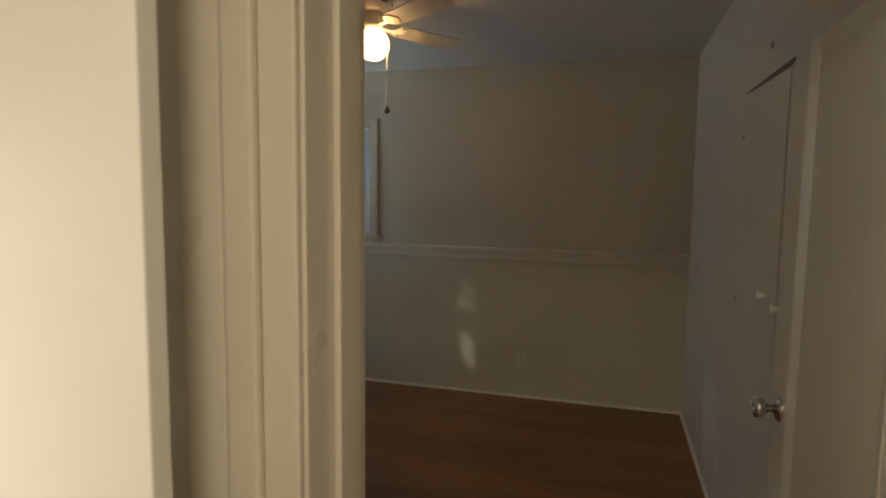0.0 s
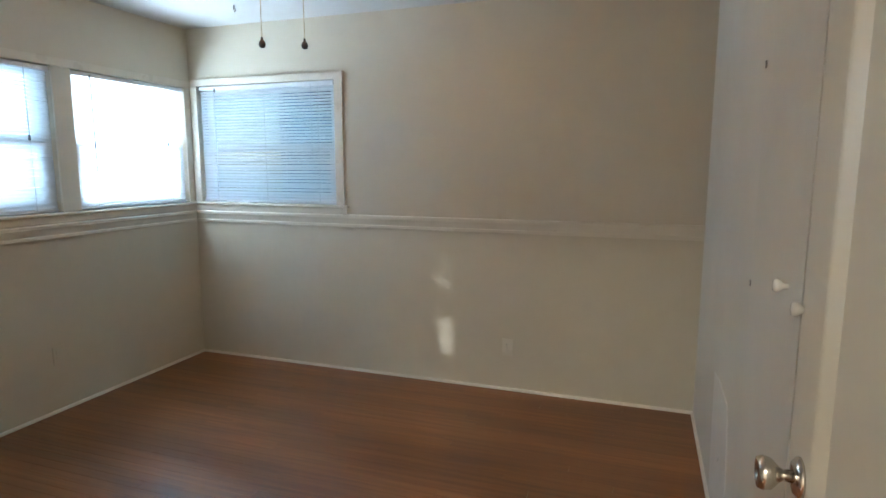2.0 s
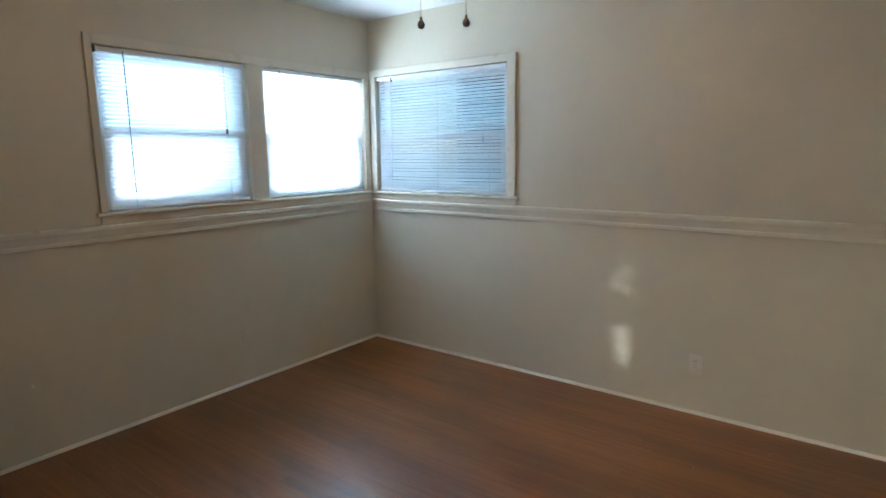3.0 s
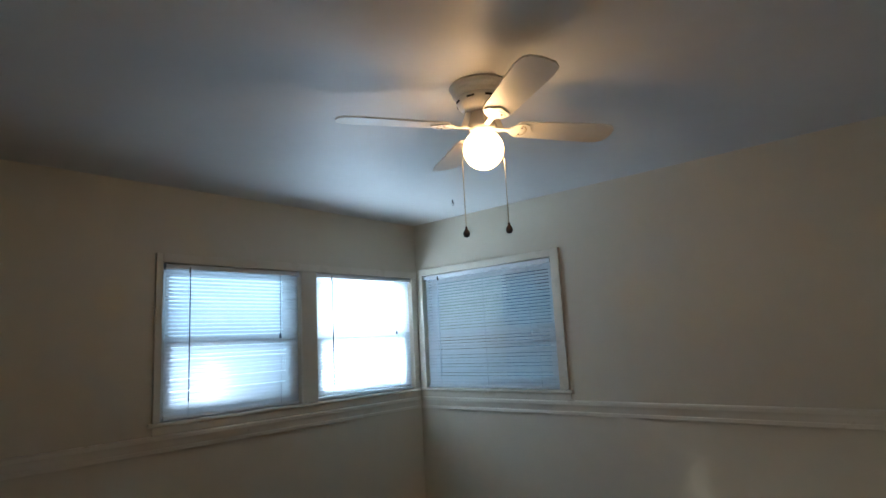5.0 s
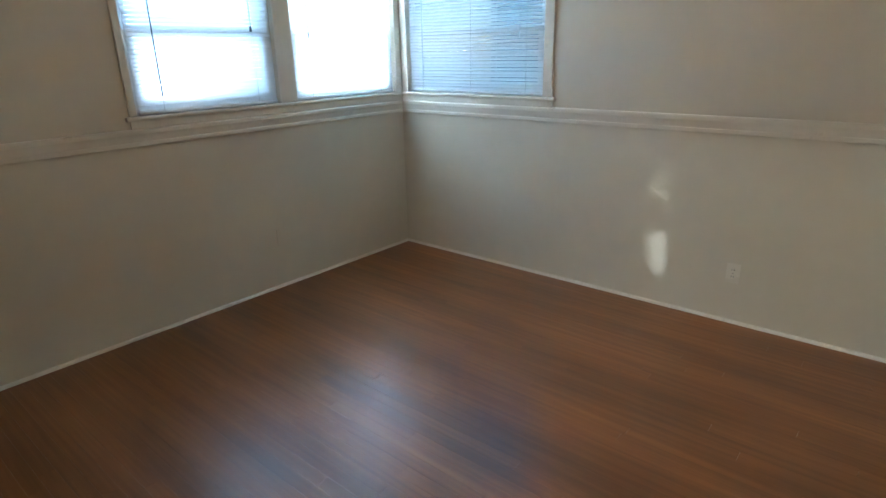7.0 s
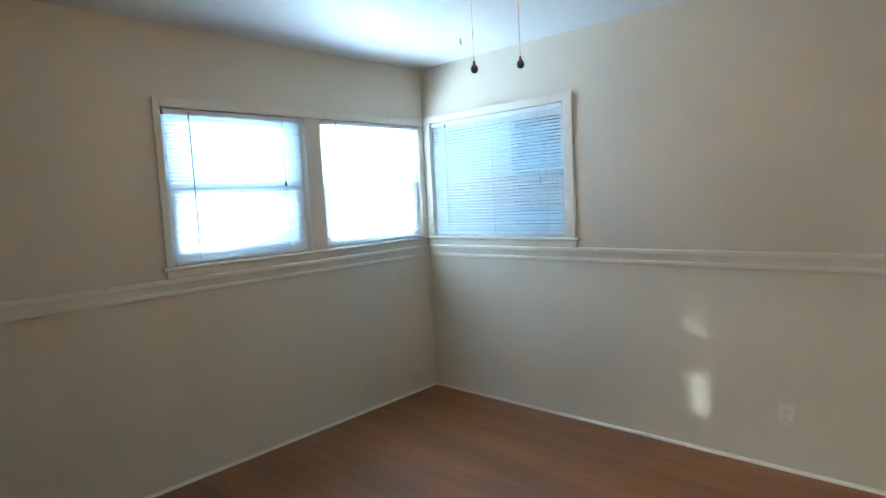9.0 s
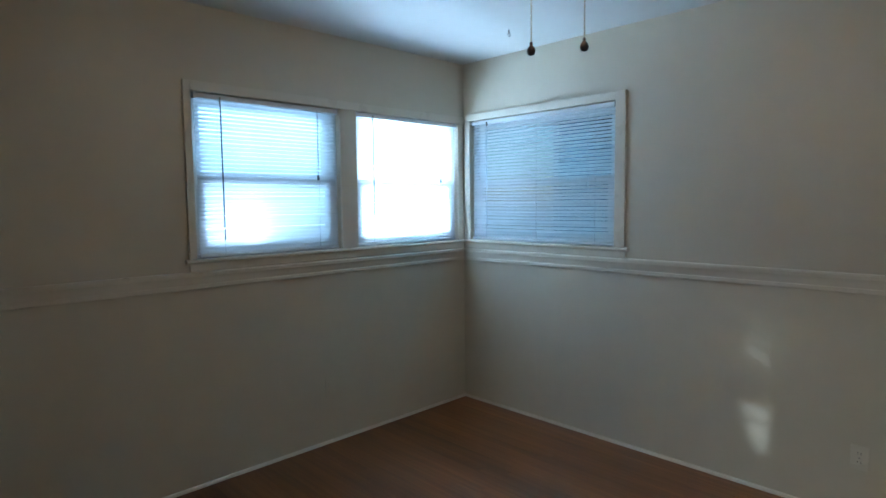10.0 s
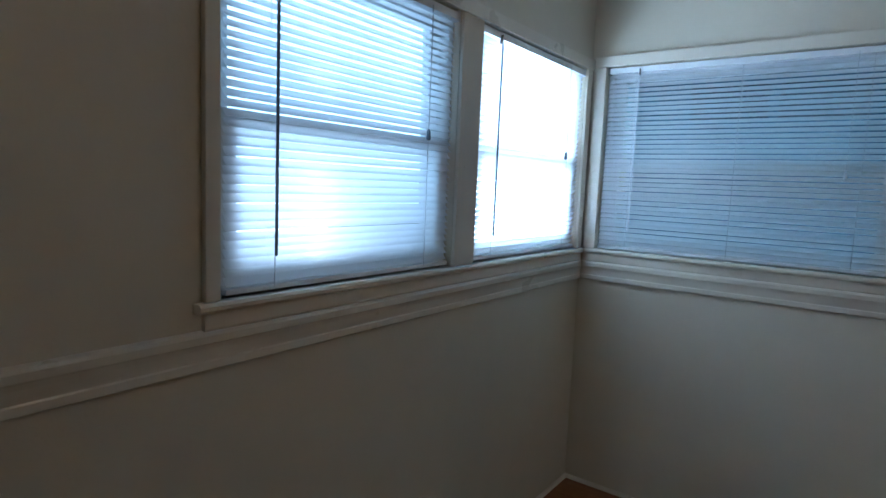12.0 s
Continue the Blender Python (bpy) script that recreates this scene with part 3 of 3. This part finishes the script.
# ---- ceiling fan with a lit globe ----
FX, FYC = 1.966, -1.654
fan = thing("ceiling_fan", (FX, FYC, CH), "white four-blade hugger ceiling fan with a lit opal globe", "ceiling fan")
part("canopy", lathe([(0.112, 0.0), (0.115, -0.005), (0.113, -0.010), (0.102, -0.014), (0.101, -0.026), (0.103, -0.030), (0.099, -0.038), (0.094, -0.047)],
                     segs=48), M_FAN, fan, smooth=True)
motor = part("motor_housing", lathe([(0.091, -0.046), (0.090, -0.062), (0.082, -0.080), (0.068, -0.094), (0.052, -0.100), (0.030, -0.102)],
                                    segs=48), M_FAN, fan, smooth=True)
for i in range(8):
    a = 2 * math.pi * (i + 0.3) / 8
    b = boxed(0.0815, 0.0905, -0.015, 0.015, -0.067, -0.060)
    bmesh.ops.rotate(b, verts=b.verts, cent=(0, 0, 0), matrix=Matrix.Rotation(a, 3, "Z"))
    part("vent_slot", b, M_DARK, motor)
part("light_kit", lathe([(0.030, -0.096), (0.042, -0.104), (0.046, -0.112), (0.046, -0.140), (0.050, -0.152), (0.044, -0.174)], segs=36), M_FAN, fan,
     smooth=True)
globe = []
for i in range(25):
    a = radians(28 + 152 * i / 24)
    globe.append((max(0.0005, 0.075 * math.sin(a)), -0.243 + 0.075 * math.cos(a)))
part("globe", lathe(globe, segs=40), M_BULB, fan, "lit opal glass globe", True)
bulb = new("bulb", bpy.data.lights.new("bulb", "POINT"))
bulb.data.energy, bulb.data.color, bulb.data.shadow_soft_size = BULB_WATTS, (1.0, 0.57, 0.24), 0.03
bulb.location = (FX, FYC, CH - 0.243)
ANG = 57
outline = [(0.135, -0.044), (0.16, -0.052), (0.465, -0.064), (0.510, -0.058), (0.530, -0.038), (0.537, 0.0), (0.530, 0.038), (0.510, 0.058),
           (0.465, 0.064), (0.16, 0.052), (0.135, 0.044), (0.128, 0.0)]
for k in range(4):
    turn = Matrix.Rotation(radians(ANG + 90 * k), 4, "Z") @ Matrix.Translation((0, 0, -0.156)) @ Matrix.Rotation(radians(-11), 4, "X")
    bl = prism(outline, "Z", -0.003, 0.003)
    bmesh.ops.transform(bl, matrix=turn, verts=bl.verts)
    blade = part("blade", bl, M_BLADE, fan)
    plate = [(0.045, -0.010), (0.105, -0.010), (0.122, -0.030), (0.138, -0.043), (0.160, -0.046), (0.176, -0.036), (0.182, -0.020), (0.192, -0.010),
             (0.196, 0.0), (0.192, 0.010), (0.182, 0.020), (0.176, 0.036), (0.160, 0.046), (0.138, 0.043), (0.122, 0.030), (0.105, 0.010), (0.045, 0.010)]
    iron = prism(plate, "Z", -0.0085, -0.0035)
    bmesh.ops.transform(iron, matrix=turn, verts=iron.verts)
    br = part("blade_iron", iron, M_FAN, blade)
    groove = bmesh.new()
    for q in range(9):
        a0 = radians(-70 + 140 * q / 8)
        box(groove, 0.140 + 0.034 * math.cos(a0) - 0.005, 0.140 + 0.034 * math.cos(a0) + 0.001, 0.036 * math.sin(a0) - 0.0035,
            0.036 * math.sin(a0) + 0.0035, -0.0092, -0.008)
    bmesh.ops.transform(groove, matrix=turn, verts=groove.verts)
    part("iron_groove", groove, M_BRASS, blade)
    for q in (-0.02, 0.02):
        sc = lathe([(0.004, -0.0085), (0.004, -0.0105), (0.001, -0.0115)], (0.150, q, 0), segs=10)
        bmesh.ops.transform(sc, matrix=turn, verts=sc.verts)
        part("screw", sc, M_STEEL, blade)
    arm = prism([(0.040, -0.104), (0.060, -0.104), (0.082, -0.160), (0.060, -0.164)], "Y", -0.011, 0.011)
    bmesh.ops.rotate(arm, verts=arm.verts, cent=(0, 0, 0), matrix=Matrix.Rotation(radians(ANG + 90 * k), 3, "Z"))
    part("blade_arm", arm, M_FAN, fan)
for bx, by, bz in ((1.880, -1.675, 1.926), (2.005, -1.581, 1.931)):
    dx, dy = bx - FX, by - FYC
    ch = bmesh.new()
    top, n = -0.150, 46
    for i in range(n):
        f = i / (n - 1)
        z = top + f * (bz + 0.018 - CH - top)
        g = min(1.0, f * 3)
        bmesh.ops.create_icosphere(ch, subdivisions=1, radius=0.0026, matrix=Matrix.Translation((dx * (0.6 + 0.4 * g), dy * (0.6 + 0.4 * g), z)))
    box(ch, dx - 0.0009, dx + 0.0009, dy - 0.0009, dy + 0.0009, bz + 0.018 - CH, -0.27)
    chain = part("pull_chain", ch, M_BRASS, fan, "beaded brass pull chain")
    z = bz - CH
    part("bob", lathe([(0.003, z + 0.020), (0.005, z + 0.014), (0.004, z + 0.010), (0.011, z + 0.002), (0.0135, z - 0.008), (0.010, z - 0.018),
                       (0.003, z - 0.021)], (dx, dy, 0), segs=16), M_BOB_AND_SHADE, chain, "dark turned wooden bob", True)

# a small hook in the ceiling
hk = bmesh.new()
for i in range(14):
    a = radians(-90 + 250 * i / 13)
    bmesh.ops.create_icosphere(hk, subdivisions=1, radius=0.0035, matrix=Matrix.Translation((0.009 * math.cos(a), 0, -0.030 + 0.010 * math.sin(a))))
box(hk, -0.003, 0.003, -0.003, 0.003, -0.022, 0.0)
hook = new("ceiling_hook", mesh_of("ceiling_hook", hk, M_STEEL))
hook.location = (0.774, -0.422, CH)
tagged(hook, "small dark steel cup hook in the ceiling", "hook")


# ---- wall outlets ----
def outlet(at, turn, label, paint=None):
    o = thing("wall_outlet", at, label, "electrical outlet", "wall outlets", turn=turn)
    part("cover_plate", boxed(-0.035, 0.035, -0.006, 0.0, -0.057, 0.057, bevel=0.003), paint or M_PLATE, o)
    for dz in (-0.02, 0.02):
        s = part("socket", boxed(-0.017, 0.017, -0.009, -0.005, dz - 0.014, dz + 0.014, bevel=0.002), paint or M_PLATE, o)
        for dx in (-0.006, 0.006):
            part("slot", boxed(dx - 0.001, dx + 0.001, -0.0095, -0.0085, dz - 0.003, dz + 0.006), paint or M_DARK, s)
    part("screw", lathe([(0.003, 0), (0.003, -0.0075), (0.0005, -0.008)], (0, 0, 0), "Y", 10), paint or M_STEEL, o)


outlet((2.466, 0, 0.292), 0, "ivory double outlet low on the cream wall")
outlet((0, -1.20, 0.345), 90, "double outlet painted over cream, low under the windows", M_WALL)

# ---- outside ----
setting("ground", boxed(-400, 400, -400, 400, -0.75, -0.65), M_GROUND, "dry lawn round the house", "ground")


def house(at, turn, w, d, h, wall_mat, frame_mat, label, openings, corner=False):
    r = thing("house", at, label, "house", turn=turn)
    part("wall", boxed(-w / 2, w / 2, 0, d, 0, h), wall_mat, r)
    o = [(-0.5, h), (d + 0.5, h), (d / 2, h + d * 0.28)]
    part("roof", prism(o, "X", -w / 2 - 0.4, w / 2 + 0.4), M_ROOF, r)
    for x, ww, z0, z1 in openings:
        zm = (z0 + z1) / 2
        win = part("window", boxed(x - ww / 2, x + ww / 2, -0.05, 0.05, z0, z1, bevel=0.01), frame_mat, r)
        if z1 - z0 < 0.5:
            for a in (-1, 1):
                part("pane", boxed(x + a * ww / 4 - ww / 4 + 0.03, x + a * ww / 4 + ww / 4 - 0.03, -0.06, -0.045, z0 + 0.04, z1 - 0.04), M_OUT_GLASS, win)
        else:
            part("pane", boxed(x - ww / 2 + 0.07, x + ww / 2 - 0.07, -0.06, -0.045, z0 + 0.07, zm - 0.025), M_OUT_GLASS, win)
            part("pane", boxed(x - ww / 2 + 0.07, x + ww / 2 - 0.07, -0.06, -0.045, zm + 0.025, z1 - 0.07), M_OUT_GLASS, win)
    if corner:
        part("corner_board", boxed(-w / 2 - 0.01, -w / 2 + 0.05, -0.022, 0.05, 0.2, h, bevel=0.004), M_CORNER, r, "grey painted corner board")
        for k in range(17):
            z = 0.15 + k * 0.17
            part("siding_board", prism([(-0.018, z), (-0.003, z + 0.17), (0.0, z + 0.17), (0.0, z)], "X", -w / 2 + 0.07, w / 2), wall_mat, r)


house((5.6, 1.75, -0.65), 0, 12, 7, 3.1, M_SIDING_SHADE, M_SIDING_SHADE, "neighbouring house with its shade put into blue-grey lap siding, shingle roof",
      openings=((-5.05, 1.1, 2.60, 2.92), (-1.5, 1.1, 1.3, 2.4), (3.0, 1.1, 1.3, 2.4)), corner=True)
house((-13.0, 1.0, -0.65), 90, 14, 7, 3.1, M_STUCCO, M_SASH, "pale stucco house across the yard with a shingle roof",
      openings=((-4.2, 1.1, 1.3, 2.4), (0.7, 1.1, 1.3, 2.4), (4.5, 1.1, 1.3, 2.4)))


def hedge(at, length, depth, height, seed, label):
    """A clipped tall hedge along y: a twiggy core and many small leaves with an uneven outline."""
    rng = random.Random(seed)
    hd = thing("hedge", at, label, "hedge")
    cb = boxed(-depth / 2 + 0.06, depth / 2 - 0.06, -length / 2, length / 2, 0, height - 0.12)
    bmesh.ops.subdivide_edges(cb, edges=cb.edges, cuts=3, use_grid_fill=True)
    for v in cb.verts:
        v.co.x += rng.uniform(-0.05, 0.05)
        v.co.z += rng.uniform(-0.05, 0.05) if v.co.z > 0.1 else 0
    part("branches", cb, M_BARK, hd)
    verts, faces = [], []
    for k in range(int(length * height * 700)):
        side = rng.choice((-1, 1, 1))
        c = Vector((side * (depth / 2 + rng.gauss(0, 0.05)), rng.uniform(-length / 2, length / 2), rng.uniform(0.05, height)))
        if rng.random() < 0.15:
            c = Vector((rng.uniform(-depth / 2, depth / 2), c.y, height - 0.1 + rng.gauss(0, 0.06)))
        u = Vector((rng.gauss(0, 1), rng.gauss(0, 1), rng.gauss(0, 1))).normalized()
        v = u.orthogonal().normalized()
        z = rng.uniform(0.03, 0.055)
        i = len(verts)
        w = z * 0.45 if abs(c.y) < length / 2 - 0.06 else z * 0.2
        verts += [tuple(c - u * z), tuple(c + v * w), tuple(c + u * z), tuple(c - v * w)]
        faces.append((i, i + 1, i + 2, i + 3))
    me = bpy.data.meshes.new("leaves")
    me.from_pydata(verts, [], faces)
    me.materials.append(M_LEAF)
    lv = new("leaves", me)
    lv.parent = hd
    tagged(lv, "", "", "", "stuff")


# two hedges added to stop the sun except through the slit between them
SUN_GAP_Y = -1.645 - 2.4 * 0.815
hedge((-2.4, SUN_GAP_Y - 0.175 - 0.8, -0.65), 1.6, 0.5, 4.6, 5, "tall green leafy hedge, added outside to block the sun")
hedge((-2.4, SUN_GAP_Y + 0.175 + 1.0, -0.65), 2.0, 0.5, 4.6, 6, "tall green leafy hedge, added outside to block the sun")

# a sprig added in the gap of the hedge to thin the upper sunbeam
sprig = thing("sun_dapple_sprig", (-2.4, SUN_GAP_Y, -0.65), "loose leafy green sprig, added in the hedge gap to dapple the sun", "shrub")
grng = random.Random(17)
sv, sf = [], []
for k in range(170):
    z = grng.uniform(3.36, 3.98) if k < 160 else grng.uniform(3.0, 3.4)
    c = Vector((grng.uniform(-0.2, 0.2), grng.uniform(-0.16, 0.16), z))
    u = Vector((grng.gauss(0, 1), grng.gauss(0, 1), grng.gauss(0, 1))).normalized()
    v = u.orthogonal().normalized()
    ll = grng.uniform(0.03, 0.055)
    sv += [tuple(c - u * ll), tuple(c + v * ll * 0.45), tuple(c + u * ll), tuple(c - v * ll * 0.45)]
    sf.append((4 * k, 4 * k + 1, 4 * k + 2, 4 * k + 3))
sme = bpy.data.meshes.new("leaves")
sme.from_pydata(sv, [], sf)
sme.materials.append(M_LEAF)
sl = new("leaves", sme)
sl.parent = sprig
tagged(sl, "", "", "", "stuff")
part("stem", lathe([(0.014, 0.0), (0.010, 2.4), (0.004, 3.95)], (0.1, 0.02, 0), segs=8), M_BARK, sprig)

# ---- floor boards: each its own piece on shared meshes ----
PW = 0.0572


def board_mesh():
    b = boxed(-0.5, 0.5, -PW / 2 + 0.0001, PW / 2 - 0.0001, -0.02, 0.0)
    top = [e for e in b.edges if all(v.co.z > -0.001 for v in e.verts) and abs(e.verts[0].co.y - e.verts[1].co.y) < 1e-6]
    bmesh.ops.bevel(b, geom=top, offset=0.0005, segments=1, affect="EDGES")
    return mesh_of("plank", b, M_WOOD)


PLANK = board_mesh()
prng = random.Random(11)
row = 0
y = -PW / 2
while y > HY - 0.06:
    x, x_end = 0.0, RX
    if y < FY:
        x, x_end = DX0, DX1
    while x < x_end - 0.001:
        ln = prng.uniform(0.9, 2.1)
        if x == 0.0 or x == DX0:
            ln *= prng.uniform(0.4, 1.0)
        if x + ln > x_end - 0.35:
            ln = x_end - x
        p = new("plank", PLANK)
        p.parent = floor
        p.location = (x + ln / 2, y, prng.uniform(-0.0004, 0.0))
        p.scale = (ln - 0.0012, 1, 1)
        x += ln
    y -= PW
hall_floor = setting("floor_hall", boxed(1.6, 4.3, HY - 2.4, HY - 0.08, -0.02, -0.001), M_WOOD, "varnished oak hall floor", "floor")
